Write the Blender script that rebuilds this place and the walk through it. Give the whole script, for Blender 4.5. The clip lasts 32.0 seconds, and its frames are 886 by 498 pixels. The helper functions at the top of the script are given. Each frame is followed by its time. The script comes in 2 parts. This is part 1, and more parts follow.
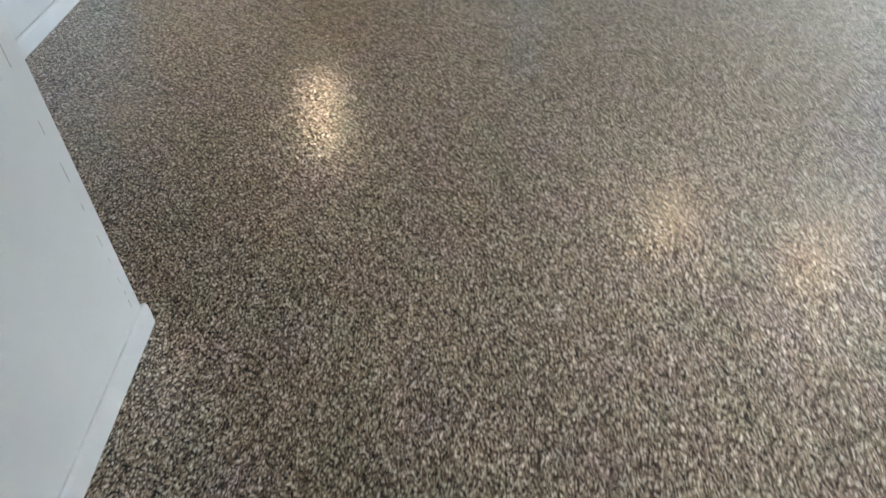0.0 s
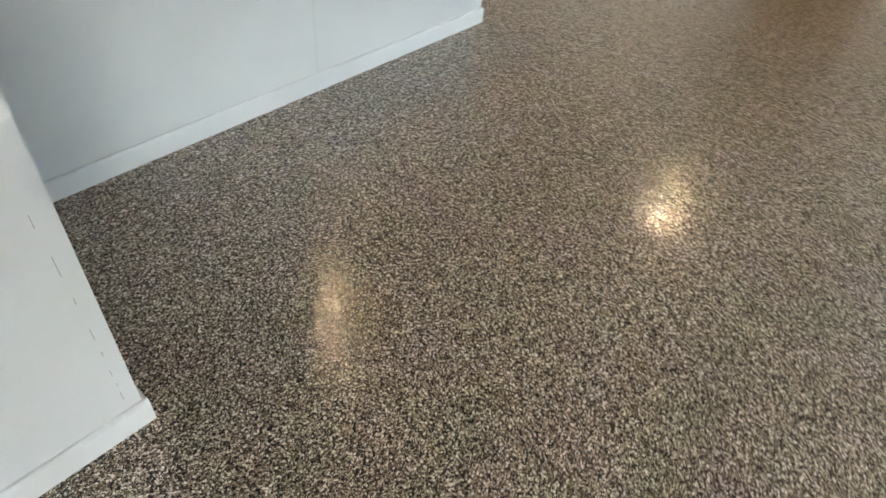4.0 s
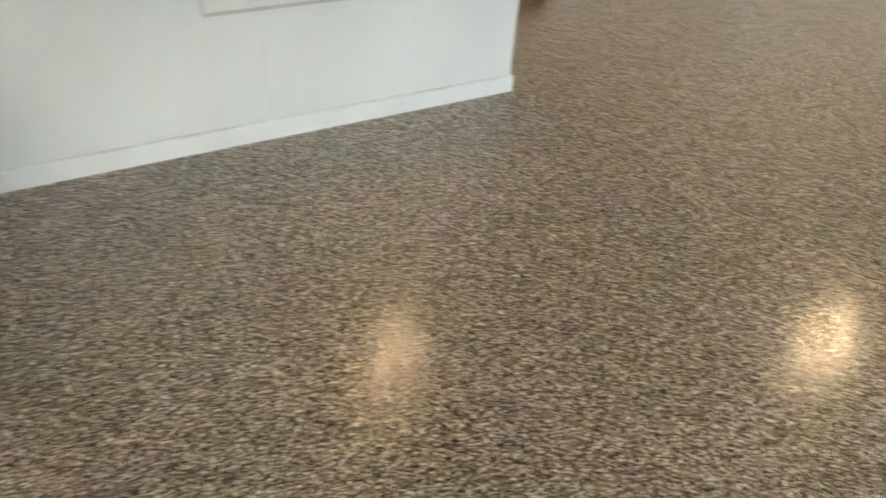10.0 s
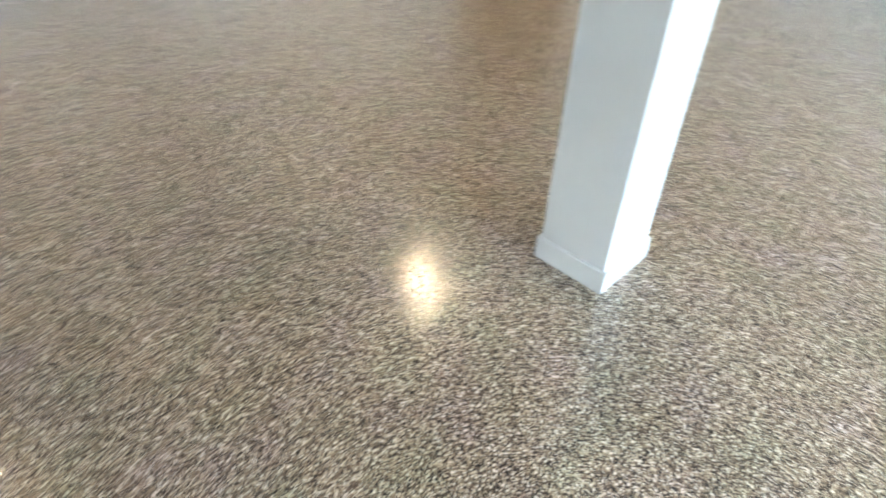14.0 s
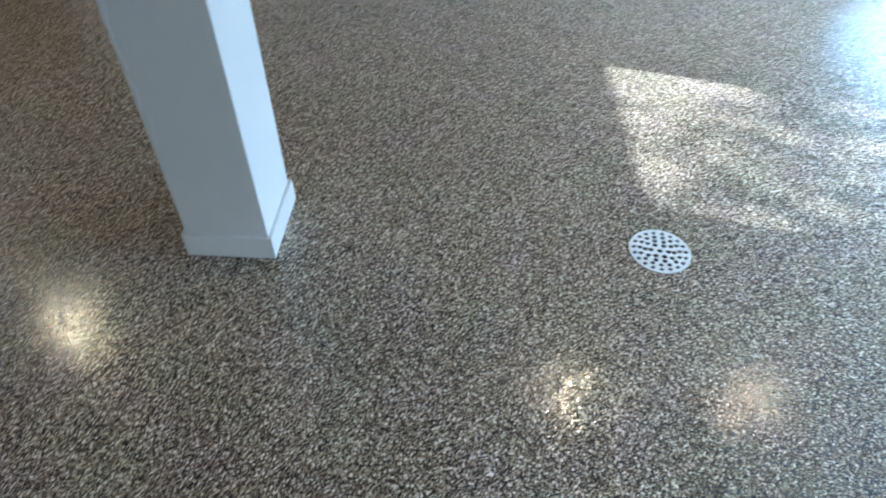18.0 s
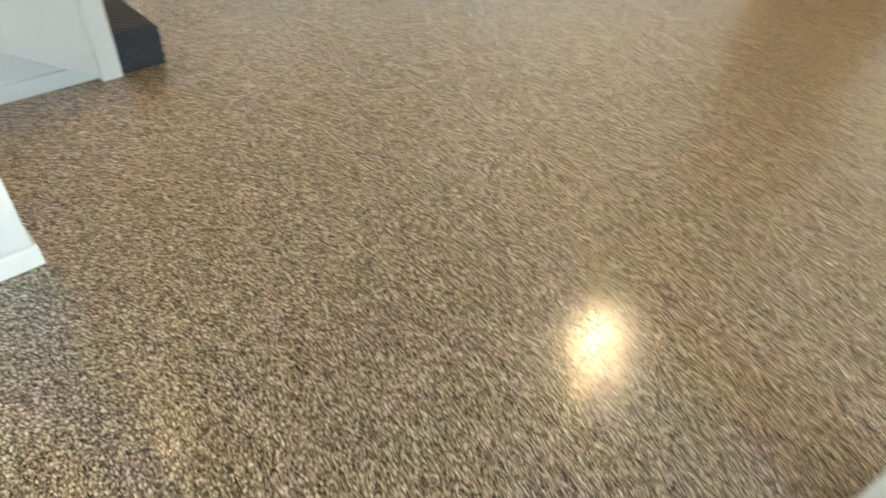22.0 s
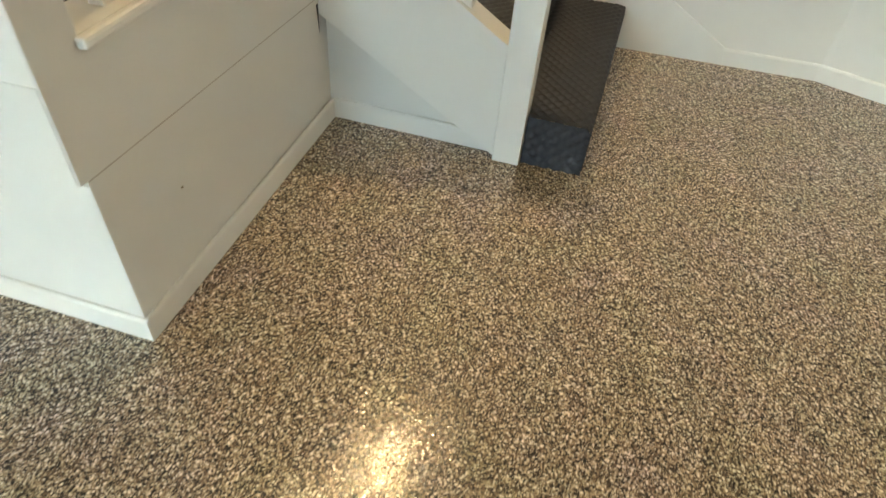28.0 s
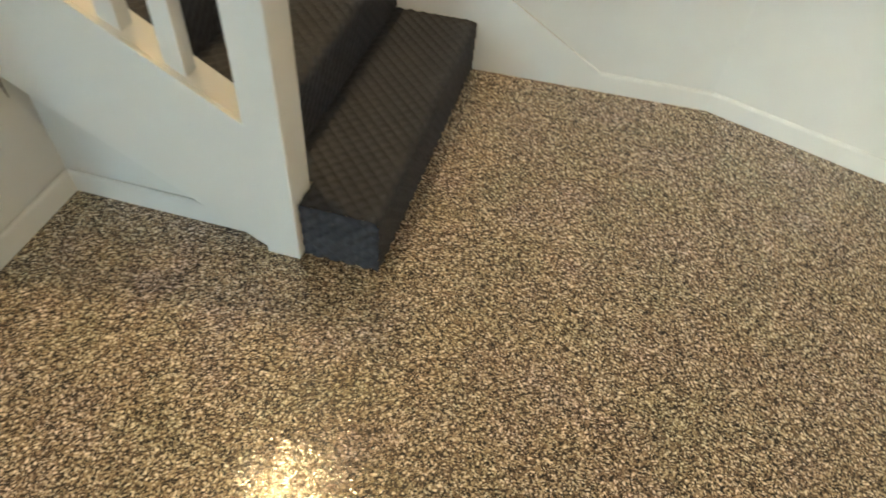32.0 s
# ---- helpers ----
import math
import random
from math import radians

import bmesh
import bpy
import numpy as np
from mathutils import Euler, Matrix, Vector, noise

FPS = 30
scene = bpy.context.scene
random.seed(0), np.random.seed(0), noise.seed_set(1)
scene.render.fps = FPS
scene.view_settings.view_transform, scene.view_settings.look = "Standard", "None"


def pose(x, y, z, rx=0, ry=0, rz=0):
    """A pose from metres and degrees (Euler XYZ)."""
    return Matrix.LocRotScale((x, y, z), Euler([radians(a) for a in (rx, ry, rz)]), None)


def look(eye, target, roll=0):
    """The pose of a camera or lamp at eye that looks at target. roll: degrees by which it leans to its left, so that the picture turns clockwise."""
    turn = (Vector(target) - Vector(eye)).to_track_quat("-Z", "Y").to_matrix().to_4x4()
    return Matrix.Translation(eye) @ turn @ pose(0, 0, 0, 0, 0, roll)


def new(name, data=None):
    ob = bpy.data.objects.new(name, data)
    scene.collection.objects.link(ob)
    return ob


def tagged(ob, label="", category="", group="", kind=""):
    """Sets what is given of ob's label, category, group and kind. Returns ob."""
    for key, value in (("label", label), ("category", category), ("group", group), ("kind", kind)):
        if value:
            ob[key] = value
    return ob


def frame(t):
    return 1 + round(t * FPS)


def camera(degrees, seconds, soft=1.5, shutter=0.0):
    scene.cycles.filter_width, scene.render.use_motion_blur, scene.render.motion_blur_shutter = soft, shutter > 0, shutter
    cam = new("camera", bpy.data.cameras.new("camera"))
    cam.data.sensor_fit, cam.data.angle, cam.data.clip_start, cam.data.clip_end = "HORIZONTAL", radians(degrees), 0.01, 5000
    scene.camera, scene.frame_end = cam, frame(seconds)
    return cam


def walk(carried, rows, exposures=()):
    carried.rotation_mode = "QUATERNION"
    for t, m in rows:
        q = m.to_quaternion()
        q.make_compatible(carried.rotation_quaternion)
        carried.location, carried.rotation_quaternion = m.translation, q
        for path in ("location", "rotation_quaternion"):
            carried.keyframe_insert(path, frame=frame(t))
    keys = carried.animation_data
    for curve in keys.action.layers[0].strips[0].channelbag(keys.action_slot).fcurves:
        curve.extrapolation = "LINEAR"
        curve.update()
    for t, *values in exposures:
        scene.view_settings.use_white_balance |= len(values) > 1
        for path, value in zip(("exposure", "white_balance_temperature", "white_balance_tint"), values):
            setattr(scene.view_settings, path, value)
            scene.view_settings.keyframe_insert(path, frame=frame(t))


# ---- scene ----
cam = camera(70.4, 32.0, soft=1.5, shutter=0.8)
PATH = [
    (0, (-1.030, -1.677, 1.364), (0.379, -1.737, -0.054), 3.35),
    (0.5, (-0.905, -1.673, 1.354), (0.529, -1.680, -0.041), 5.59),
    (1, (-0.794, -1.688, 1.359), (0.648, -1.616, -0.024), 6.01),
    (1.5, (-0.712, -1.715, 1.356), (0.710, -1.539, -0.038), 5.73),
    (2, (-0.596, -1.825, 1.372), (0.821, -1.464, 0.007), 6.14),
    (2.5, (-0.529, -1.926, 1.358), (0.870, -1.332, 0.059), 6.60),
    (3, (-0.434, -1.989, 1.378), (0.810, -1.226, 0.013), 4.14),
    (3.5, (-0.342, -1.964, 1.374), (0.938, -1.230, 0.023), 7.73),
    (4, (-0.202, -1.969, 1.396), (0.949, -1.066, 0.033), 5.63),
    (4.5, (-0.145, -1.980, 1.403), (0.965, -1.049, 0.024), 6.01),
    (6.5, (0.225, -2.212, 1.366), (1.036, -0.949, 0.043), 4.58),
    (7, (0.331, -2.142, 1.365), (1.070, -0.852, 0.027), 5.84),
    (7.5, (0.406, -2.118, 1.350), (1.042, -0.788, 0.000), 3.21),
    (8, (0.507, -2.167, 1.344), (1.059, -0.756, 0.036), 4.53),
    (8.5, (0.625, -2.190, 1.339), (1.069, -0.726, 0.049), 3.83),
    (9, (0.726, -2.242, 1.344), (1.210, -0.774, 0.076), 3.26),
    (9.5, (0.789, -2.270, 1.341), (1.367, -0.837, 0.069), 1.41),
    (10, (0.892, -2.249, 1.317), (1.631, -0.912, 0.025), 3.18),
    (10.5, (1.044, -2.274, 1.397), (1.916, -1.051, 0.076), 5.88),
    (11, (1.158, -2.266, 1.403), (2.195, -1.123, 0.131), 4.70),
    (11.5, (1.323, -2.300, 1.397), (2.466, -1.253, 0.133), 1.63),
    (12, (1.498, -2.361, 1.432), (2.721, -1.389, 0.183), 2.79),
    (12.5, (1.616, -2.420, 1.432), (2.902, -1.534, 0.182), 3.10),
    (13, (1.669, -2.496, 1.425), (2.998, -1.690, 0.166), 2.21),
    (13.5, (1.677, -2.503, 1.435), (3.031, -1.747, 0.170), 1.89),
    (14, (1.737, -2.463, 1.448), (3.164, -1.881, 0.174), 2.37),
    (14.5, (1.811, -2.369, 1.436), (3.333, -2.152, 0.157), 2.95),
    (15, (1.830, -2.352, 1.438), (3.362, -2.317, 0.154), 3.18),
    (15.5, (1.829, -2.373, 1.443), (3.352, -2.555, 0.159), 3.27),
    (17.5, (1.876, -2.461, 1.457), (3.235, -2.942, 0.071), 0.70),
    (18, (1.891, -2.442, 1.450), (3.226, -2.888, 0.029), 0.89),
    (18.5, (1.897, -2.367, 1.414), (3.228, -2.697, -0.042), 2.49),
    (19, (1.911, -2.285, 1.404), (3.233, -2.433, -0.089), 3.21),
    (19.5, (1.922, -2.201, 1.395), (3.280, -2.106, -0.071), 3.91),
    (20, (1.916, -2.128, 1.400), (3.286, -1.775, -0.012), 3.53),
    (20.5, (1.991, -2.062, 1.407), (3.336, -1.518, 0.029), 4.70),
    (21, (2.100, -2.007, 1.399), (3.365, -1.249, 0.047), 4.32),
    (21.5, (2.170, -1.984, 1.424), (3.360, -1.083, 0.093), 4.70),
    (22, (2.247, -1.907, 1.445), (3.369, -0.891, 0.137), 4.93),
    (22.5, (2.392, -1.734, 1.424), (3.382, -0.578, 0.126), 5.36),
    (23, (2.484, -1.627, 1.416), (3.467, -0.470, 0.115), 5.73),
    (23.5, (2.582, -1.583, 1.434), (3.449, -0.362, 0.107), 5.88),
    (24, (2.729, -1.537, 1.446), (3.489, -0.227, 0.140), 6.85),
    (24.5, (2.875, -1.431, 1.413), (3.468, -0.045, 0.099), 7.15),
    (25, (2.970, -1.272, 1.419), (3.430, 0.133, 0.073), 5.99),
    (25.5, (3.023, -1.134, 1.414), (3.427, 0.298, 0.079), 5.19),
    (27.5, (3.375, -0.898, 1.392), (3.089, 0.516, 0.006), 4.48),
    (28, (3.385, -0.771, 1.371), (3.062, 0.623, -0.026), 5.18),
    (28.5, (3.436, -0.658, 1.383), (3.081, 0.701, -0.041), 3.34),
    (29, (3.532, -0.552, 1.390), (3.088, 0.762, -0.050), 4.79),
    (29.5, (3.644, -0.477, 1.390), (3.086, 0.812, -0.035), 4.72),
    (30, (3.703, -0.418, 1.384), (3.078, 0.843, -0.038), 4.25),
    (30.5, (3.733, -0.340, 1.399), (3.153, 0.936, -0.027), 4.42),
    (31, (3.726, -0.174, 1.404), (3.260, 1.141, -0.029), 5.81),
    (31.5, (3.744, -0.038, 1.398), (3.440, 1.303, -0.053), 6.73),
    (32, (3.781, 0.065, 1.397), (3.563, 1.364, -0.106), 6.42),
]
EXPOSURES = [(0, 2.58, 5800, 6), (4, 2.75, 6150, 5), (7, 2.93, 6350, 6), (8, 2.88, 6450, 5), (10, 2.85, 6750, 5), (11, 2.97, 6550, 4), (13, 3.4, 5950, 3), (14, 3.42, 5600, 2), (15, 3.5, 4900, 0), (15.5, 3.25, 4750, 0), (17.5, 2.12, 4870, 0), (18, 2.1, 4970, 0), (19, 2.3, 5450, 0), (20, 2.68, 5680, -1), (22, 3.4, 6500, -1), (24, 3.37, 6750, -2), (28, 3.25, 6850, -3), (32, 3.2, 6900, -3)]
walk(cam, [(t, look(eye, target, roll)) for t, eye, target, roll in PATH], EXPOSURES)

# ---- light ----
CEIL = 3.65
TURN = radians(-19.5)                       # the garden side of the house stands at this angle
U = Vector((math.cos(TURN), math.sin(TURN), 0))
N = Vector((math.sin(TURN), -math.cos(TURN), 0))   # outwards, to the garden
DOOR = Vector((2.7, -6.9, 0))               # foot of the garden wall
world = bpy.data.worlds.new("world")
scene.world = world
world.use_nodes = True
wn = world.node_tree.nodes
sky = wn.new("ShaderNodeTexSky")
sky.sky_type, sky.sun_disc = "NISHITA", False
SUN_EL = radians(31.7)
SUN_GO = Vector((0.57, 0.82, 0)).normalized()     # the way the sunlight travels over the floor
sky.sun_elevation = SUN_EL
sky.sun_rotation = math.atan2(-SUN_GO.x, -SUN_GO.y)
wn["Background"].inputs[1].default_value = 0.10
world.node_tree.links.new(sky.outputs[0], wn["Background"].inputs[0])
sun = new("sun", bpy.data.lights.new("sun", "SUN"))
sun.data.energy, sun.data.angle, sun.data.color = 5.0, radians(0.6), (1.0, 0.97, 0.93)
sun.matrix_world = look((0, 0, 5), Vector((0, 0, 5)) + SUN_GO * math.cos(SUN_EL) + Vector((0, 0, -math.sin(SUN_EL))))


def area(name, m, sx, sy, power, colour, shape="RECTANGLE"):
    ob = new(name, bpy.data.lights.new(name, "AREA"))
    ob.data.shape, ob.data.size, ob.data.size_y = shape, sx, sy
    ob.data.energy, ob.data.color = power, colour
    ob.matrix_world = m
    return ob


OPENINGS = [(-5.7, -3.9, 2.2, 4, 1.0, 0.7, 84, 1.05), (-1.54, -0.44, 2.2, 24, 0.42, 1.3, 134, 0.58), (0.66, 3.4, 1.5, 6.2, 0.0, 1.4, 160, 0.54)]    # glazing along the garden wall: ends, height, light, its slant, fall, spread and tone
for a, b, high, power, slant, fall, spread, tone in OPENINGS:
    mid = DOOR + U * ((a + b) / 2) + Vector((0, 0, high / 2 + 0.03)) - N * 0.02
    area("window_light", look(mid, mid - N + U * slant - Vector((0, 0, fall))), b - a - 0.1, high - 0.14, power * (b - a), (tone, tone / 2 + 0.5, 1.0)).data.spread = radians(spread)
WEST_X = -3.6
WARM = (1.0, 0.66, 0.34)
LAMPS = [(6.70, -0.18, 6.1, 155, 0.07), (2.50, 1.60, 2.0, 104, 0.14), (2.12, 1.00, 0.35, 82, 0.16), (4.48, -4.58, 3.1, 130, 0.08), (3.92, -6.15, 2.6, 130, 0.09)]    # place, watts, beam, size
for x, y, power, beam, size in LAMPS:
    area("downlight_glow", look((x, y, CEIL - 0.012), (x, y, 0)), size, size, power, WARM, "DISK").data.spread = radians(beam)

# ---- materials ----


def material(name, build):
    m = bpy.data.materials.new(name)
    m.use_nodes = True
    nt = m.node_tree
    build(nt, nt.nodes, nt.links.new, nt.nodes["Principled BSDF"])
    return m


def node(nt, kind, **inputs):
    n = nt.nodes.new("ShaderNode" + kind)
    for key, value in inputs.items():
        n.inputs[key.replace("_", " ")].default_value = value
    return n


def ramp(nt, stops, mode="LINEAR"):
    r = nt.nodes.new("ShaderNodeValToRGB")
    r.color_ramp.interpolation = mode
    el = r.color_ramp.elements
    while len(el) < len(stops):
        el.new(0.5)
    for e, (p, c) in zip(el, stops):
        e.position, e.color = p, (*c, 1)
    return r


def coords(nt):
    return nt.nodes.new("ShaderNodeNewGeometry").outputs["Position"]


def paint(base, rough, bump=0.0006, scale=180.0, dirt=0.05):
    def build(nt, nodes, link, p):
        at = coords(nt)
        big = node(nt, "TexNoise", Scale=1.7, Detail=4.0)
        small = node(nt, "TexNoise", Scale=scale, Detail=3.0)
        link(at, big.inputs["Vector"]), link(at, small.inputs["Vector"])
        lo = tuple(c * (1 - dirt * 1.6) for c in base)
        r = ramp(nt, [(0.3, lo), (0.7, base)])
        link(big.outputs["Fac"], r.inputs[0]), link(r.outputs[0], p.inputs["Base Color"])
        b = node(nt, "Bump", Strength=0.5, Distance=bump)
        link(small.outputs["Fac"], b.inputs["Height"]), link(b.outputs[0], p.inputs["Normal"])
        rr = node(nt, "MapRange")
        rr.inputs["To Min"].default_value, rr.inputs["To Max"].default_value = rough - 0.06, rough + 0.08
        link(big.outputs["Fac"], rr.inputs[0]), link(rr.outputs[0], p.inputs["Roughness"])
    return build


M_WALL = material("wall_paint", paint((0.65, 0.65, 0.64), 0.55, 0.0008, 150))
M_TRIM = material("trim_paint", paint((0.68, 0.68, 0.67), 0.38, 0.0003, 90, 0.04))
M_TAN = material("brown_wall_paint", paint((0.20, 0.125, 0.06), 0.6, 0.0008, 150))
M_CEIL = material("ceiling_paint", paint((0.78, 0.77, 0.75), 0.8))


def flake_floor(nt, nodes, link, p):
    at = coords(nt)
    warp = node(nt, "TexNoise", Scale=210.0, Detail=2.0)
    link(at, warp.inputs["Vector"])
    mixv = nodes.new("ShaderNodeVectorMath")
    mixv.operation = "MULTIPLY_ADD"
    link(warp.outputs["Color"], mixv.inputs[0])
    mixv.inputs[1].default_value = (0.0045, 0.0045, 0.0)
    link(at, mixv.inputs[2])
    v1 = node(nt, "TexVoronoi", Scale=205.0)
    v2 = node(nt, "TexVoronoi", Scale=350.0)
    for v in (v1, v2):
        link(mixv.outputs[0], v.inputs["Vector"])
    stone = [(0.0, (0.008, 0.006, 0.005)), (0.25, (0.048, 0.034, 0.024)), (0.41, (0.155, 0.112, 0.078)), (0.59, (0.325, 0.262, 0.192)), (0.77, (0.58, 0.505, 0.40)), (0.89, (0.86, 0.80, 0.715))]
    sep1, sep2 = nodes.new("ShaderNodeSeparateColor"), nodes.new("ShaderNodeSeparateColor")
    link(v1.outputs["Color"], sep1.inputs[0]), link(v2.outputs["Color"], sep2.inputs[0])
    r1, r2 = ramp(nt, stone, "CONSTANT"), ramp(nt, stone, "CONSTANT")
    link(sep1.outputs[0], r1.inputs[0]), link(sep2.outputs[0], r2.inputs[0])
    pick = nodes.new("ShaderNodeMath")            # small flakes lie between the large ones
    pick.operation = "GREATER_THAN"
    pick.inputs[1].default_value = 0.50
    link(sep1.outputs[1], pick.inputs[0])
    mix = nodes.new("ShaderNodeMix")
    mix.data_type = "RGBA"
    link(pick.outputs[0], mix.inputs["Factor"]), link(r1.outputs[0], mix.inputs["A"]), link(r2.outputs[0], mix.inputs["B"])
    big = node(nt, "TexNoise", Scale=5.0, Detail=5.0)
    link(at, big.inputs["Vector"])
    tone = ramp(nt, [(0.32, (0.90, 0.90, 0.78)), (0.46, (1.0, 0.95, 0.86)), (0.56, (1.0, 0.93, 0.87)), (0.68, (1.0, 0.91, 0.95))])
    link(big.outputs["Fac"], tone.inputs[0])
    mul = nodes.new("ShaderNodeMix")
    mul.data_type, mul.blend_type = "RGBA", "MULTIPLY"
    mul.inputs["Factor"].default_value = 1.0
    link(mix.outputs["Result"], mul.inputs["A"]), link(tone.outputs[0], mul.inputs["B"])
    link(mul.outputs["Result"], p.inputs["Base Color"])
    b = node(nt, "Bump", Strength=0.45, Distance=0.0012)
    b.invert = True
    link(v1.outputs["Distance"], b.inputs["Height"])

    def facets(amount, under):
        """Every flake lies a little aslant."""
        off = nodes.new("ShaderNodeVectorMath")
        off.operation = "SUBTRACT"
        link(v1.outputs["Color"], off.inputs[0])
        off.inputs[1].default_value = (0.5, 0.5, 0.5)
        few = nodes.new("ShaderNodeVectorMath")          # most lie nearly flat, a few far aslant
        few.operation = "SCALE"
        link(off.outputs[0], few.inputs[0]), link(sep2.outputs[1], few.inputs["Scale"])
        mad = nodes.new("ShaderNodeVectorMath")
        mad.operation = "MULTIPLY_ADD"
        link(few.outputs[0], mad.inputs[0])
        mad.inputs[1].default_value = (amount, amount, 0.0)
        link(under, mad.inputs[2])
        unit = nodes.new("ShaderNodeVectorMath")
        unit.operation = "NORMALIZE"
        link(mad.outputs[0], unit.inputs[0])
        return unit.outputs[0]

    link(facets(0.9, b.outputs[0]), p.inputs["Normal"])
    coatb = node(nt, "Bump", Strength=0.15, Distance=0.0010)
    coatb.invert = True
    link(v1.outputs["Distance"], coatb.inputs["Height"])
    link(facets(0.18, coatb.outputs[0]), p.inputs["Coat Normal"])
    p.inputs["Roughness"].default_value = 0.36
    p.inputs["Coat Weight"].default_value = 1.0
    p.inputs["Specular IOR Level"].default_value = 0.32
    p.inputs["Coat Roughness"].default_value = 0.045


M_FLOOR = material("flake_floor", flake_floor)


def quilt(nt, nodes, link, p):
    at = coords(nt)
    small = node(nt, "TexNoise", Scale=420.0, Detail=2.0)
    big = node(nt, "TexNoise", Scale=9.0, Detail=4.0)
    link(at, small.inputs["Vector"]), link(at, big.inputs["Vector"])
    r = ramp(nt, [(0.3, (0.019, 0.021, 0.029)), (0.7, (0.030, 0.032, 0.042))])
    link(big.outputs["Fac"], r.inputs[0]), link(r.outputs[0], p.inputs["Base Color"])
    b = node(nt, "Bump", Strength=0.5, Distance=0.001)
    link(small.outputs["Fac"], b.inputs["Height"]), link(b.outputs[0], p.inputs["Normal"])
    p.inputs["Roughness"].default_value = 0.58
    p.inputs["Specular IOR Level"].default_value = 0.35


M_QUILT = material("quilted_mat", quilt)


def plain(colour, rough, metal=0.0):
    def build(nt, nodes, link, p):
        big = node(nt, "TexNoise", Scale=14.0, Detail=4.0)
        link(coords(nt), big.inputs["Vector"])
        r = ramp(nt, [(0.3, tuple(c * 0.85 for c in colour)), (0.7, colour)])
        link(big.outputs["Fac"], r.inputs[0]), link(r.outputs[0], p.inputs["Base Color"])
        p.inputs["Roughness"].default_value, p.inputs["Metallic"].default_value = rough, metal
    return build


M_DRAIN = material("white_plastic", plain((0.80, 0.80, 0.79), 0.35))
M_HOLE_SHADE = material("hole_shade", plain((0.02, 0.02, 0.022), 0.8))
M_CRACK = material("paint_crack", plain((0.33, 0.33, 0.33), 0.8))
M_JOINT_SHADE = material("joint_and_shade", plain((0.47, 0.45, 0.42), 0.7))
M_METAL = material("screw_metal", plain((0.26, 0.21, 0.15), 0.5, 0.3))
M_LAWN = material("lawn", paint((0.07, 0.11, 0.04), 0.9, 0.01, 60, 0.3))
M_BARK = material("bark", paint((0.13, 0.10, 0.075), 0.9, 0.01, 40, 0.3))
M_LEAF = material("leaf", paint((0.05, 0.10, 0.03), 0.6, 0.001, 60, 0.3))
M_FRAME = material("door_frame_paint", paint((0.78, 0.78, 0.77), 0.4, 0.0003, 90))


def glass_build(nt, nodes, link, p):
    p.inputs["Transmission Weight"].default_value, p.inputs["Roughness"].default_value, p.inputs["IOR"].default_value = 1.0, 0.0, 1.45


M_GLASS = material("pane_glass", glass_build)


def lamp_build(nt, nodes, link, p):
    p.inputs["Base Color"].default_value = (0.9, 0.88, 0.84, 1)
    p.inputs["Emission Color"].default_value = (*WARM, 1)
    p.inputs["Emission Strength"].default_value = 2.0


M_LAMP = material("lamp_lens", lamp_build)

# ---- helpers for meshes ----


def block(bm, p, q, d0, d1, z0, z1):
    """A box from p to q in plan, between two distances to the left of that line."""
    p, q = Vector((*p[:2], 0)), Vector((*q[:2], 0))
    u = (q - p).normalized()
    n = Vector((-u.y, u.x, 0))
    foot = [p + n * d0, q + n * d0, q + n * d1, p + n * d1]
    vs = [bm.verts.new((v.x, v.y, z)) for z in (z0, z1) for v in foot]
    faces = [bm.faces.new([vs[i] for i in f]) for f in ((0, 1, 5, 4), (1, 2, 6, 5), (2, 3, 7, 6), (3, 0, 4, 7), (4, 5, 6, 7), (3, 2, 1, 0))]
    bmesh.ops.recalc_face_normals(bm, faces=faces)
    return faces


def cuboid(bm, x0, x1, y0, y1, z0, z1):
    return block(bm, (x0, y0), (x1, y0), 0, y1 - y0, z0, z1)


def soften(bm, width, segments=2):
    bmesh.ops.bevel(bm, geom=bm.edges[:], offset=width, segments=segments, affect="EDGES", profile=0.5, clamp_overlap=True)


def mesh_of(name, bm, mat, smooth=False):
    bmesh.ops.recalc_face_normals(bm, faces=bm.faces[:])
    me = bpy.data.meshes.new(name)
    bm.to_mesh(me)
    bm.free()
    me.materials.append(mat)
    if smooth:
        for f in me.polygons:
            f.use_smooth = True
    return me


def part(name, bm, mat, parent=None, label="", smooth=False):
    ob = new(name, mesh_of(name, bm, mat, smooth))
    ob.parent = parent
    if label:
        ob["label"] = label
    return ob


def setting(name, bm, mat, label, category):
    return tagged(part(name, bm, mat), label, category, kind="structure")


def prism(bm, outline, y0, y1):
    """A closed outline in x and z, drawn from y0 to y1."""
    a = [bm.verts.new((x, y0, z)) for x, z in outline]
    b = [bm.verts.new((x, y1, z)) for x, z in outline]
    bm.faces.new(a), bm.faces.new(b[::-1])
    for i in range(len(a)):
        j = (i + 1) % len(a)
        bm.faces.new((a[i], b[i], b[j], a[j]))


# ---- the shell ----
EAST = Vector((4.372, 2.284, 0)) + U * 5.25            # far end of the slanting wall
u_east = (EAST - DOOR).dot(U)
west_u = (WEST_X - DOOR.x) / U.x
G0, G1 = DOOR + U * west_u, DOOR + U * u_east          # ends of the garden wall

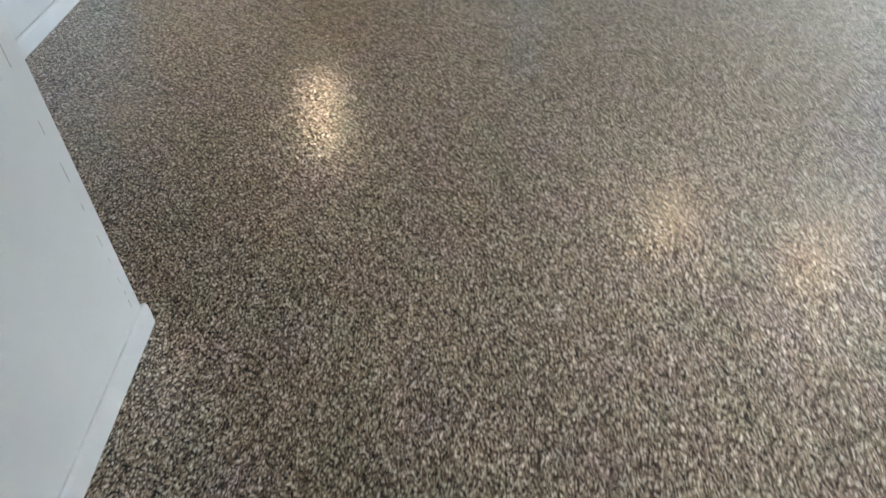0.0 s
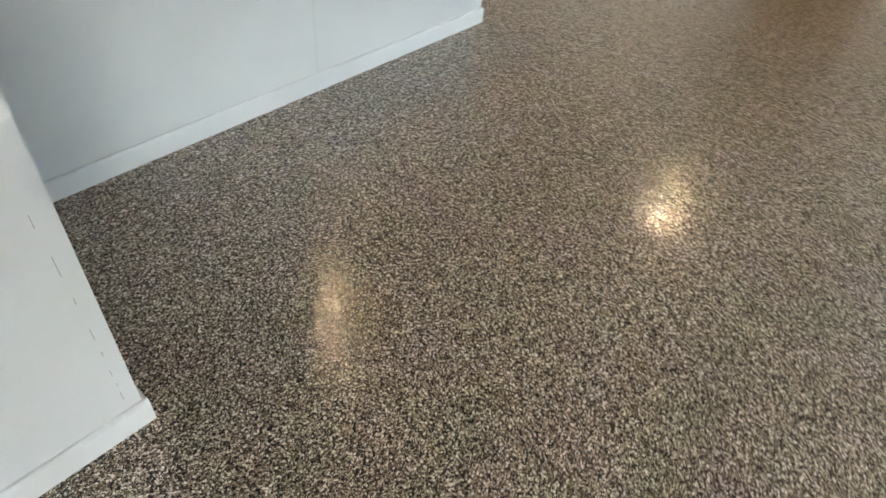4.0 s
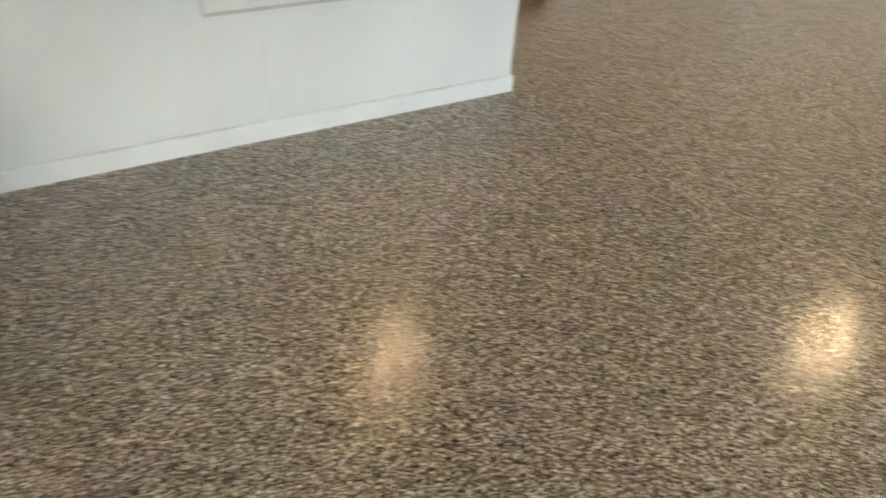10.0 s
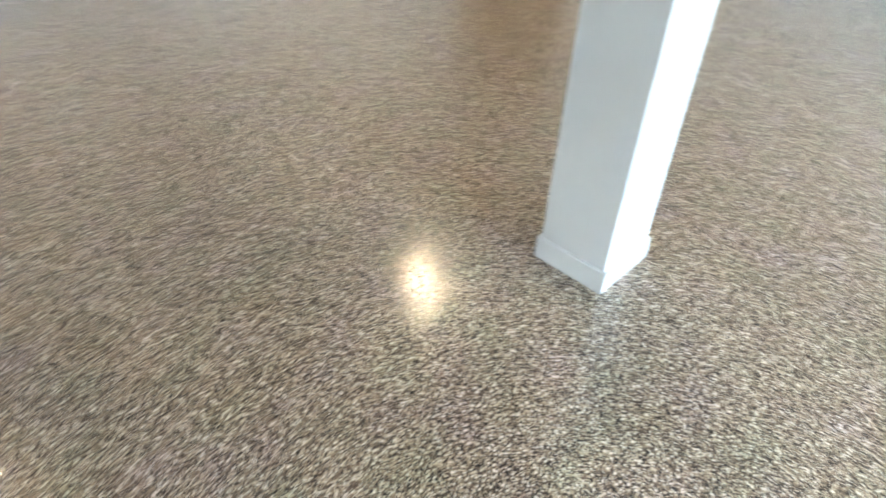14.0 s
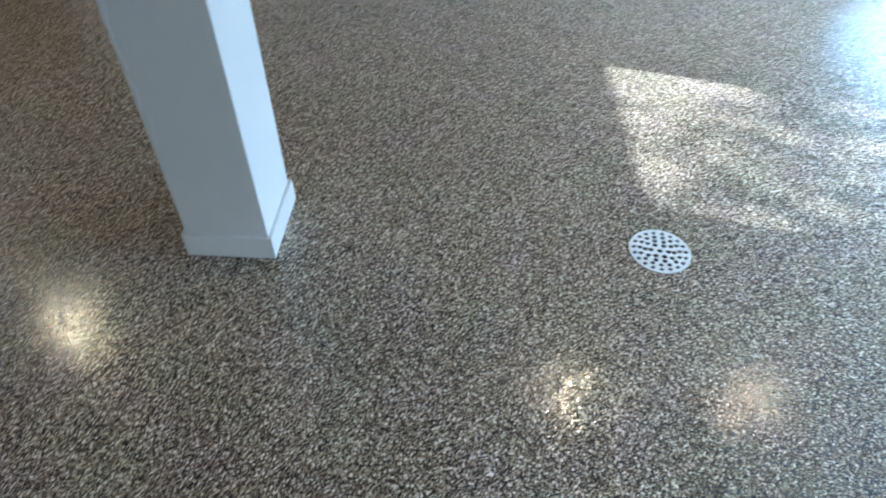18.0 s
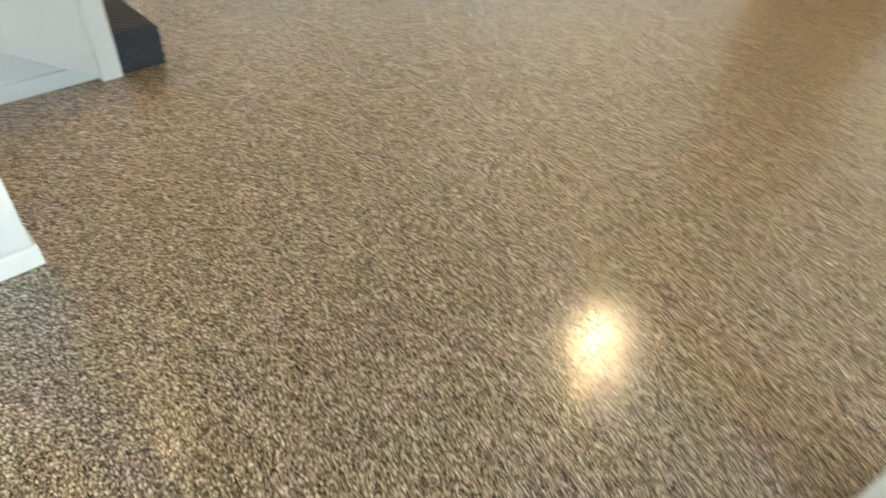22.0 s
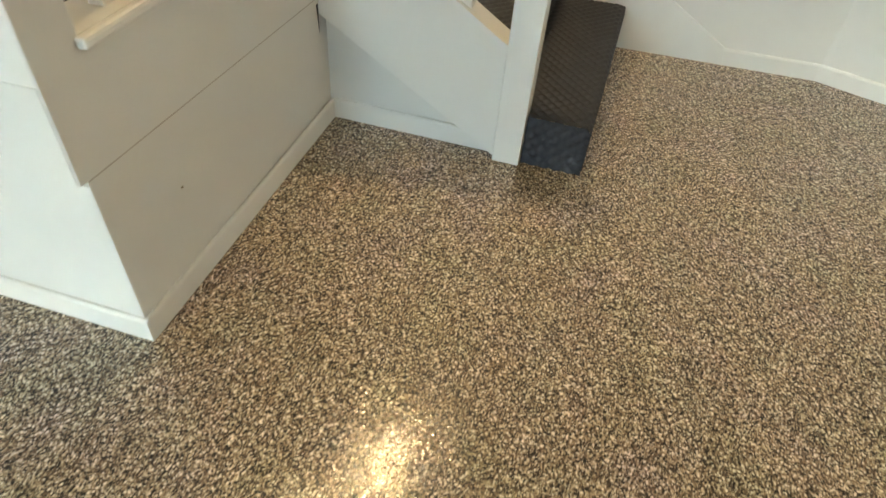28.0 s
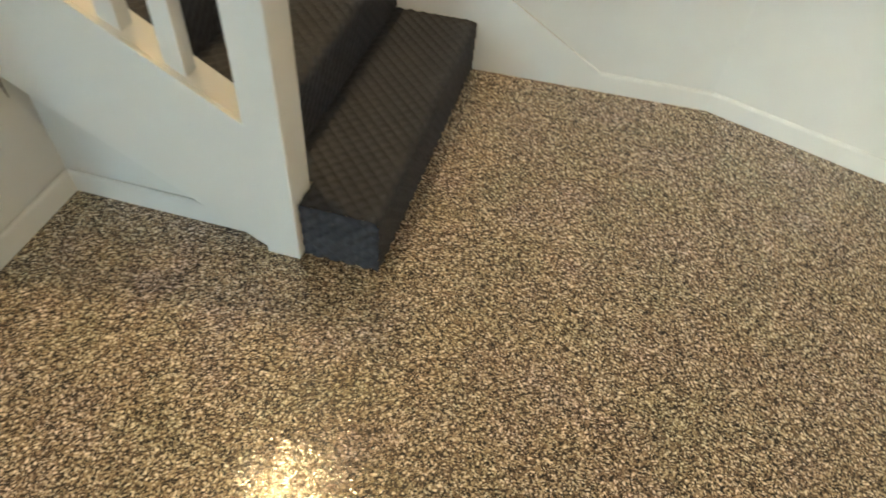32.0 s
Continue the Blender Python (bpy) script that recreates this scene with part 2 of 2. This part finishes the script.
outline = [G0 - U * 0.12 + N * 0.14, G1 + U * 0.12 + N * 0.14, EAST + U * 0.12 - N * 0.12, Vector((4.40, 2.41, 0)), Vector((0.88, 2.235, 0)), Vector((0.88, 0.122, 0)), Vector((-0.102, 0.122, 0)), Vector((-0.102, -0.830, 0)), Vector((WEST_X - 0.12, -0.830, 0))]
bm = bmesh.new()
bm.faces.new([bm.verts.new(v) for v in outline])
setting("floor", bm, M_FLOOR, "glossy sealed floor of small brown, cream and dark stone flakes", "floor")
bm = bmesh.new()
lower = [bm.verts.new((v.x, v.y, CEIL)) for v in outline]
upper = [bm.verts.new((v.x, v.y, CEIL + 0.15)) for v in outline]
bm.faces.new(lower), bm.faces.new(upper[::-1])
for i in range(len(outline)):
    j = (i + 1) % len(outline)
    bm.faces.new((lower[i], lower[j], upper[j], upper[i]))
setting("ceiling", bm, M_CEIL, "plain matt white ceiling", "ceiling")
bm = bmesh.new()
bm.faces.new([bm.verts.new(v) for v in ((-900, -900, -0.06), (900, -900, -0.06), (900, 900, -0.06), (-900, 900, -0.06))])
setting("ground", bm, M_LAWN, "mown green lawn around the house", "ground")


def wall(name, p, q, d0, d1, z0=0.0, z1=CEIL, label="white painted plaster wall"):
    b = bmesh.new()
    block(b, p, q, d0, d1, z0, z1)
    return setting(name, b, M_WALL, label, "wall")


def baseboard(p, q, height=0.078, thick=0.012, ease=0.004, label="white painted wooden baseboard"):
    """Its face lies on the line from p to q, its body to the left."""
    b = bmesh.new()
    p, q = Vector((*p[:2], 0)), Vector((*q[:2], 0))
    u = (q - p).normalized()
    n = Vector((-u.y, u.x, 0))
    prof = [(0, 0), (0, height - 0.010), (0.002, height - 0.004), (0.006, height), (thick, height), (thick, 0)]
    rings = [[b.verts.new(e + n * d + Vector((0, 0, z))) for d, z in prof] for e in (p, q)]
    b.faces.new(rings[0]), b.faces.new(rings[1][::-1])
    for i in range(len(prof)):
        j = (i + 1) % len(prof)
        b.faces.new((rings[0][i], rings[1][i], rings[1][j], rings[0][j]))
    return setting("baseboard", b, M_TRIM, label, "baseboard")


wall_a = wall("wall_1", (WEST_X, -0.950), (0.008, -0.950), 0, 0.12)
wall("wall_2", (0.008, -0.830), (0.008, 0.132), 0, 0.11)
wall("wall_3", (0.008, 0.012), (1.16, 0.012), 0, 0.11)
half_a = wall("wall_4", (1.16, 0.012), (2.443, 0.012), 0, 0.11, 0, 0.745, "white painted half wall under the landing rail")
half_b = wall("wall_5", (2.443, 0.122), (2.443, 1.2), 0, 0.11, 0, 0.745, "white painted half wall under the landing rail")
wall("wall_6", (2.443, 1.169), (3.1, 1.169), 0, 0.04, 0, 0.44, "white painted wall closing the space under the stair")
wall("wall_7", (1.0, 2.115), (4.372, 2.284), 0, 0.12)
wall("wall_8", (4.372, 2.284), EAST, 0, 0.12)
b9 = bmesh.new()
MID_EAST = EAST + (G1 - EAST).normalized() * 1.5
block(b9, EAST, MID_EAST, 0, 0.12, 0, CEIL)
setting("wall_9", b9, M_TAN, "warm brown painted end wall", "wall")
wall("wall_20", MID_EAST, G1, 0, 0.12)
wall("wall_10", (1.0, 2.1), (1.0, 0.12), -0.12, 0)
wall("wall_11", (WEST_X, G0.y), (WEST_X, -0.830), 0, 0.12)
ends = [west_u - 0.12] + [v for pair in OPENINGS for v in pair[:2]] + [u_east + 0.12]
for i in range(0, len(ends), 2):
    wall("wall_%d" % (12 + i), DOOR + U * ends[i + 1], DOOR + U * ends[i], 0, 0.14)
for i, (a, b, high, *_) in enumerate(OPENINGS):
    wall("wall_%d" % (13 + 2 * i), DOOR + U * b, DOOR + U * a, 0, 0.14, high, CEIL, "white painted wall above the garden glazing")

baseboard((WEST_X, -0.962), (0.020, -0.962))
baseboard((0.020, -0.9495), (0.020, -0.0005))
baseboard((0.020, 0.0), (2.455, 0.0))
baseboard((2.456, 0.0125), (2.461, 1.1565))
baseboard((2.456, 1.157), (3.095, 1.157))
baseboard((3.935, 2.2498), (4.37, 2.2716))
baseboard((4.37, 2.2716), EAST - Vector((0, 0.012, 0)))

# a joint between two wall boards, a hairline gap over the baseboard, and a screw
bm = bmesh.new()
block(bm, (1.3408, 0.0115), (1.3422, 0.0115), 0, 0.001, 0.079, 0.40)
part("board_joint", bm, M_JOINT_SHADE, half_a, "thin grey joint between two wall boards")
for a, b in ((0.03, 0.34), (0.36, 0.83), (0.86, 1.31), (1.36, 1.80), (1.84, 2.40)):
    bm = bmesh.new()
    block(bm, (a, 0.0112), (b, 0.0112), 0, 0.001, 0.0775, 0.0795)
    part("gap_and_shade_strip", bm, M_JOINT_SHADE, half_a, "hairline gap above the baseboard")

# grey strips painted as the shadow line that the fascia board casts
for x0, x1, z0, z1 in ((1.160, 2.441, 0.503, 0.525), (1.160, 1.165, 0.525, 0.745)):
    bm = bmesh.new()
    block(bm, (x0, 0.0112), (x1, 0.0112), 0, 0.001, z0, z1)
    part("gap_and_shade_strip", bm, M_JOINT_SHADE, half_a, "thin grey strip coloured as the shade beside the fascia board")
bm = bmesh.new()
shade_line = [(0.014, 0.5235), (1.096, 0.488), (1.096, 0.480), (0.014, 0.5155)]
outer, inner = ([bm.verts.new((x, y, z)) for y, z in shade_line] for x in (2.4442, 2.4425))
bm.faces.new(outer), bm.faces.new(inner[::-1])
for i in range(4):
    bm.faces.new((outer[i], inner[i], inner[(i + 1) % 4], outer[(i + 1) % 4]))
part("gap_and_shade_strip", bm, M_JOINT_SHADE, half_b, "thin grey strip coloured as the shade below the side board")

# the crack where the corner bead meets the plaster
for z, h, dx in ((0.115, 0.030, 0.000), (0.165, 0.012, 0.001), (0.205, 0.022, 0.0), (0.275, 0.016, 0.001), (0.33, 0.035, 0.0), (0.44, 0.02, -0.002), (0.52, 0.05, -0.004), (0.64, 0.03, -0.008), (0.78, 0.06, -0.010)):
    b = bmesh.new()
    cuboid(b, -0.026 + dx, -0.0245 + dx, -0.9505, -0.9495, z, z + h)
    part("paint_crack", b, M_CRACK, wall_a, "thin grey crack in the paint")

# ---- landing rail and its half wall trim ----
rail = tagged(new("landing_balustrade"), "white painted landing balustrade with fascia boards and square balusters", "balustrade")


def bar(name, parent, x0, x1, y0, y1, z0, z1, ease=0.002, label="", mat=None):
    b = bmesh.new()
    cuboid(b, x0, x1, y0, y1, z0, z1)
    soften(b, ease, 2)
    return part(name, b, mat or M_TRIM, parent, label)


bar("fascia_board", rail, 1.165, 2.4425, -0.014, 0.012, 0.525, 0.745, 0.0015, "", M_WALL)
bm = bmesh.new()
side = [(-0.012, 0.525), (1.110, 0.488), (1.110, 0.775), (0.108, 0.775), (0.108, CEIL), (-0.012, CEIL)]
near, far = ([bm.verts.new((x, y, z)) for y, z in side] for x in (2.449, 2.443))
bm.faces.new(near), bm.faces.new(far[::-1])
for i in range(6):
    bm.faces.new((near[i], far[i], far[(i + 1) % 6], near[(i + 1) % 6]))
part("side_board", bm, M_WALL, rail)
bm = bmesh.new()
tip, top_y = 1.1112, 1.100
gap = [[bm.verts.new((x, y, z)) for y, z in ((tip, 0.36), (tip, 0.462), (top_y, 0.462), (tip - 0.003, 0.38))] for x in (2.4448, 2.4432)]
bm.faces.new(gap[0]), bm.faces.new(gap[1][::-1])
for i in range(4):
    bm.faces.new((gap[0][i], gap[1][i], gap[1][(i + 1) % 4], gap[0][(i + 1) % 4]))
part("corner_gap_shade", bm, M_HOLE_SHADE, rail, "dark sliver coloured as the shade in the gap where the board ends at the stair panel")
bar("jamb_board", rail, 1.16, 1.26, -0.002, 0.122, 0.745, CEIL)
bar("corner_post", rail, 2.345, 2.4425, -0.012, 0.108, 0.7448, CEIL, 0.0008)
bar("ledge", rail, 1.26, 2.345, 0.0, 0.122, 0.745, 0.765)
bar("ledge", rail, 2.333, 2.4485, 0.1085, 1.098, 0.745, 0.795)
bar("sill_nosing", rail, 1.26, 2.345, -0.022, -0.002, 0.742, 0.768, 0.008)
bar("sill_nosing", rail, 2.4495, 2.475, 0.095, 1.098, 0.772, 0.798, 0.008)
for i in range(6):
    y = 0.108 + 0.14 * (i + 1)
    bar("baluster", rail, 2.378, 2.416, y - 0.019, y + 0.019, 0.765, 1.66)
bar("handrail", rail, 2.367, 2.427, 0.108, 1.15, 1.66, 1.71, 0.01)

# ---- the stair ----
RUN, RISE = 0.31, 0.195
stair = tagged(new("stair"), "short stair covered in dark blue-grey quilted matting, up to a landing", "stair")


def bulge(a, b_):
    """Height of the matting: soft pillows between two sets of slanting seams."""
    s, t_ = (a + b_) / 0.046, (a - b_) / 0.046
    return 0.0075 * abs(math.sin(math.pi * s) * math.sin(math.pi * t_)) ** 0.6 - 0.004


def mat_cover(x_front, x_back, z0, z1, y0, y1, cut=None, end=False):
    """Quilted matting up one riser, over a round nose and along a tread. cut: (x, y) behind the newel that stays free."""
    r, b = 0.022, bmesh.new()
    prof = []
    step = 0.0062
    k = int((z1 - r - z0) / step)
    for i in range(k + 1):
        prof.append((x_front, z0 + (z1 - r - z0) * i / k, 1.0, 0.0))
    for i in range(1, 5):
        a = math.pi / 2 * i / 5
        prof.append((x_front - r + r * math.cos(a), z1 - r + r * math.sin(a), math.cos(a), math.sin(a)))
    k = int((x_front - r - x_back) / step)
    for i in range(k + 1):
        prof.append((x_front - r + (x_back - x_front + r) * i / k, z1, 0.0, 1.0))
    cols = int((y1 - y0) / step)
    grid, run = [], 0.0
    for i, (x, z, nx, nz) in enumerate(prof):
        if i:
            run += math.hypot(x - prof[i - 1][0], z - prof[i - 1][1])
        row = []
        for j in range(cols + 1):
            y = y0 + (y1 - y0) * j / cols
            d = bulge(run, y)
            row.append(b.verts.new((x + nx * d + (y - 1.134) * 0.024, y, z + nz * d + (y - 1.134) * 0.008 * (z - z0) / (z1 - z0))))
        grid.append(row)
    for i in range(len(prof) - 1):
        for j in range(cols):
            y = y0 + (y1 - y0) * (j + 0.5) / cols
            if cut and prof[i + 1][0] < cut[0] and y < cut[1]:
                continue
            b.faces.new((grid[i][j], grid[i + 1][j], grid[i + 1][j + 1], grid[i][j + 1]))
    if end:
        # the wrapped end at y0, quilted too
        nx_, nz_ = int((x_front - cut[0]) / step), int((z1 - z0) / step)
        rows = []
        for i in range(nx_ + 1):
            x = cut[0] + (x_front - cut[0]) * i / nx_
            top = z1 if x < x_front - r else z1 - r + math.sqrt(max(0.0, r * r - (x - x_front + r) ** 2))
            rows.append([b.verts.new((x, y0 - 1.15 * bulge(x, z0 + (top - z0) * j / nz_), z0 + (top - z0) * j / nz_)) for j in range(nz_ + 1)])
        for i in range(nx_):
            for j in range(nz_):
                b.faces.new((rows[i][j], rows[i + 1][j], rows[i + 1][j + 1], rows[i][j + 1]))
    return b


X0 = 3.425
for k in range(4):
    xf, xb = X0 - RUN * k, (X0 - RUN * (k + 1) if k < 3 else 1.0)
    tread = part("step", mat_cover(xf, xb - 0.005, max(0.0, RISE * k), RISE * (k + 1), 1.134 if k == 0 else 1.212, 2.25, (3.203, 1.224) if k == 0 else None, k == 0), M_QUILT, stair, "", True)
bm = bmesh.new()
cuboid(bm, 1.0, 2.34, 0.122, 1.2, 0.60, 0.775)
part("landing", bm, M_QUILT, stair)
bm = bmesh.new()
line = lambda x: 0.083 + (3.925 - x) * 0.61
prism(bm, [(3.955, 0.0), (3.935, 0.083), (2.47, line(2.47)), (2.47, 0.0)], 2.219, 2.232)
bm.transform(Matrix.Translation((3.45, 2.2378, 0)) @ Matrix.Rotation(math.atan2(0.169, 3.372), 4, "Z") @ Matrix.Translation((-3.45, -2.232, 0)))
soften(bm, 0.002, 2)
part("skirt_board", bm, M_TRIM, stair, "white painted skirt board along the wall")

guard = tagged(new("stair_guard"), "white painted stair guard with newel post, sloping panel and balusters", "stair guard")
up = lambda x: 0.45 + (3.094 - x) * 0.63
low = lambda x: 0.022 + (3.094 - x) * 0.626
bm = bmesh.new()
prism(bm, [(2.445, low(2.445)), (3.101, low(3.101)), (3.101, up(3.101)), (2.445, up(2.445))], 1.112, 1.124)
soften(bm, 0.002, 2)
part("panel", bm, M_TRIM, guard)
bm = bmesh.new()
prism(bm, [(2.445, low(2.445) + 0.06), (3.101, low(3.101) + 0.06), (3.101, up(3.101)), (2.445, up(2.445))], 1.124, 1.207)
part("core", bm, M_TRIM, guard)
bm = bmesh.new()
cuboid(bm, 3.101, 3.2, 1.107, 1.222, 0, 1.16)
soften(bm, 0.004, 2)
newel = part("newel_post", bm, M_TRIM, guard)
bar("cap", newel, 3.084, 3.21, 1.097, 1.232, 1.16, 1.185, 0.006)
for i in range(5):
    x = 2.942 - 0.135 * i
    if x < 2.45:
        break
    bm = bmesh.new()
    prism(bm, [(x - 0.024, up(x - 0.024) - 0.005), (x + 0.024, up(x + 0.024) - 0.005), (x + 0.024, up(x + 0.024) + 0.60), (x - 0.024, up(x - 0.024) + 0.60)], 1.134, 1.180)
    soften(bm, 0.002, 2)
    part("baluster", bm, M_TRIM, guard)
bm = bmesh.new()
prism(bm, [(2.445, up(2.445) + 0.60), (3.094, up(3.094) + 0.60), (3.094, up(3.094) + 0.65), (2.445, up(2.445) + 0.65)], 1.126, 1.188)
soften(bm, 0.008, 2)
part("handrail", bm, M_TRIM, guard)

# ---- the column ----
column = tagged(new("column"), "white painted boxed column with a low baseboard around its foot", "column")
column.matrix_world = Matrix.Translation((3.368, -2.375, 0)) @ Matrix.Rotation(radians(-20.9), 4, "Z")
CW, CD = 0.296, 0.284
bm = bmesh.new()
cuboid(bm, 0.012, CW - 0.012, 0.012, CD - 0.012, 0, CEIL)
soften(bm, 0.003, 2)
part("shaft", bm, M_WALL, column)
for p, q in (((0, 0), (CW, 0)), ((CW, 0.0), (CW, CD)), ((CW, CD), (0, CD)), ((0, CD), (0, 0.0))):
    bm = bmesh.new()
    block(bm, p, q, 0.0, 0.0125, 0, 0.088)
    soften(bm, 0.003, 2)
    part("baseboard", bm, M_TRIM, column)

# plaster left along the edge of the shaft where it was filled
rng = random.Random(11)
for k in range(7):
    z, h = 0.42 + 0.11 * k + rng.uniform(-0.02, 0.02), rng.uniform(0.07, 0.13)
    w = rng.uniform(0.008, 0.020)
    bm = bmesh.new()
    mid_y = CD - 0.014 - w * rng.uniform(0.5, 1.3)
    rows = []
    for i in range(13):
        f = i / 12
        half = w * 0.5 * math.sin(math.pi * f) ** 0.6 * (0.7 + 0.3 * math.sin(9 * f + k)) + 0.0004
        yc, zc = mid_y + 0.004 * math.sin(6 * f + 2 * k), z + h * f
        rows.append([bm.verts.new((0.012 - d, yc + e * half, zc)) for e, d in ((-1, 0.0), (-0.35, 0.0016), (0.4, 0.0013), (1, 0.0))])
    for lo_, hi_ in zip(rows, rows[1:]):
        for j in range(3):
            bm.faces.new((lo_[j], lo_[j + 1], hi_[j + 1], hi_[j]))
    part("filler_ridge", bm, M_TRIM, column, "thin smooth ridge of white filler", True)

# ---- floor drain ----
drain = tagged(new("floor_drain"), "round white plastic floor drain cover with many small holes", "floor drain")
drain.location = (3.033, -3.566, 0)
bm = bmesh.new()
edges = []


def ring(b, cx, cy, r, n, z):
    vs = [b.verts.new((cx + r * math.cos(2 * math.pi * i / n), cy + r * math.sin(2 * math.pi * i / n), z)) for i in range(n)]
    return [b.edges.new((vs[i], vs[(i + 1) % n])) for i in range(n)]


edges += ring(bm, 0, 0, 0.099, 48, 0.005)
for r, n, hole in ((0.083, 19, 0.0076), (0.064, 15, 0.0082), (0.046, 10, 0.0088), (0.028, 6, 0.0092), (0.0, 1, 0.0092)):
    for i in range(n):
        a = 2 * math.pi * (i + 0.37 * r * 100) / n
        edges += ring(bm, r * math.cos(a), r * math.sin(a), hole, 8, 0.005)
bmesh.ops.triangle_fill(bm, use_beauty=True, use_dissolve=False, edges=edges, normal=(0, 0, 1))
out = bmesh.ops.extrude_face_region(bm, geom=bm.faces[:])
bmesh.ops.translate(bm, verts=[g for g in out["geom"] if isinstance(g, bmesh.types.BMVert)], vec=(0, 0, -0.004))
part("grate", bm, M_DRAIN, drain)
bm = bmesh.new()
bmesh.ops.create_circle(bm, cap_ends=True, segments=48, radius=0.098, matrix=Matrix.Translation((0, 0, 0.0008)))
part("pit_shade", bm, M_HOLE_SHADE, drain, "dark disc coloured as the shade of the opening under the cover")

# ---- small things ----
plug = bmesh.new()
bmesh.ops.create_cone(plug, cap_ends=True, segments=10, radius1=0.0035, radius2=0.0028, depth=0.003, matrix=pose(2.445, 0.267, 0.313, 0, 90, 0))
tagged(part("wall_screw", plug, M_METAL), "small dark screw head in the white half wall", "screw")
plug = bmesh.new()
bmesh.ops.create_cone(plug, cap_ends=True, segments=10, radius1=0.003, radius2=0.0025, depth=0.003, matrix=pose(1.954, 0.0105, 0.391, 90, 0, 0))
tagged(part("wall_screw", plug, M_METAL), "small dark screw head in the white front wall", "screw")

for x, y, power, beam, size in LAMPS:
    lamp = tagged(new("recessed_downlight"), "round recessed ceiling downlight with a white trim ring, lit", "ceiling light", "recessed ceiling lights")
    lamp.location = (x, y, CEIL)
    bm = bmesh.new()
    ring_in = [bm.verts.new((0.062 * math.cos(2 * math.pi * i / 32), 0.062 * math.sin(2 * math.pi * i / 32), -0.010)) for i in range(32)]
    ring_out = [bm.verts.new((0.085 * math.cos(2 * math.pi * i / 32), 0.085 * math.sin(2 * math.pi * i / 32), -0.001)) for i in range(32)]
    for i in range(32):
        j = (i + 1) % 32
        bm.faces.new((ring_in[i], ring_in[j], ring_out[j], ring_out[i]))
    part("trim_ring", bm, M_TRIM, lamp)
    bm = bmesh.new()
    bmesh.ops.create_circle(bm, cap_ends=True, segments=32, radius=0.062, matrix=Matrix.Translation((0, 0, -0.006)))
    part("lens", bm, M_LAMP, lamp)

# ---- garden doors ----


def garden_door(u0, u1, high, panels, blocks_sun=False):
    if high > 2:
        gdoor = tagged(new("glass_door"), "wide white framed glass door to the garden, out of view", "glass door", "garden doors")
    else:
        gdoor = tagged(new("garden_window"), "low wide white framed window to the garden", "window")
    width = (u1 - u0) / panels
    for i in range(panels):
        a = DOOR + U * (u0 + width * i)
        for lo_, hi_, z0, z1 in ((0, 0.06, 0, high), (width - 0.06, width, 0, high), (0.06, width - 0.06, 0, 0.09), (0.06, width - 0.06, high - 0.07, high)):
            b = bmesh.new()
            block(b, a + U * lo_, a + U * hi_, -0.09, -0.045, z0, z1)
            part("frame", b, M_FRAME, gdoor)
        b = bmesh.new()
        block(b, a + U * 0.06, a + U * (width - 0.06), -0.072, -0.066, 0.09, high - 0.07)
        part("pane", b, M_GLASS, gdoor).visible_shadow = blocks_sun


garden_door(*OPENINGS[0][:3], 1, True)
garden_door(*OPENINGS[1][:3], 1)
garden_door(*OPENINGS[2][:3], 2)

# ---- an unseen tree added before the garden door, its crown shaped to shade the sun patch ----
rng = random.Random(5)
tree = tagged(new("shading_tree"), "unseen slender columnar tree on the lawn, added to shade the glass door", "tree")
tree.location = (-1.05, -10.75, -0.06)
limbs = [[(0, 0, 0), (0.02, 0.01, 1.5), (-0.01, 0.03, 2.6), (0.02, 0.0, 3.9), (0.0, 0.02, 5.15)]]
for i in range(22):
    a, z = i * 2.4, 0.7 + 0.2 * i
    limbs.append([(0, 0.01, z), (0.17 * math.cos(a), 0.17 * math.sin(a), z + 0.2), (0.31 * math.cos(a + 0.2), 0.31 * math.sin(a + 0.2), z + 0.5)])
for k, pts in enumerate(limbs):
    bm = bmesh.new()
    rings = []
    for i, p in enumerate(pts):
        r = (0.07 if k == 0 else 0.018) * (1 - 0.85 * i / (len(pts) - 1))
        rings.append([bm.verts.new((p[0] + r * math.cos(j * math.pi / 4), p[1] + r * math.sin(j * math.pi / 4), p[2])) for j in range(8)])
    for lo_, hi_ in zip(rings, rings[1:]):
        for j in range(8):
            bm.faces.new((lo_[j], lo_[(j + 1) % 8], hi_[(j + 1) % 8], hi_[j]))
    part("trunk" if k == 0 else "limb", bm, M_BARK, tree)
bm = bmesh.new()
for i in range(9000):
    limb = limbs[1 + i % 22]
    c = Vector(limb[1]).lerp(Vector(limb[2]), rng.random()) + Vector((rng.gauss(0, 0.10), rng.gauss(0, 0.10), rng.gauss(0, 0.16)))
    side = c.x * SUN_GO.y - c.y * SUN_GO.x
    if side < 0:                                   # full and wide below a thin top, to dim that half of the patch
        c += Vector((SUN_GO.y, -SUN_GO.x, 0)) * side * 2.0
        full = min(1.0, max(0.1, (5.14 - c.z) / 0.22))
    else:                                          # left nearly bare to let the sun through, but for one shoulder
        full = 1.0 if c.z < 4.25 or (side > 0.15 and 4.62 < c.z < 4.9) else 0.1
    if rng.random() > full:
        continue
    u_ = Vector((rng.gauss(0, 1), rng.gauss(0, 1), rng.gauss(0, 1))).normalized()
    w_ = u_.orthogonal().normalized()
    size = rng.uniform(0.04, 0.062)
    bm.faces.new([bm.verts.new(c + d) for d in (-u_ * size, w_ * size * 0.5, u_ * size, -w_ * size * 0.5)])
part("crown", bm, M_LEAF, tree)
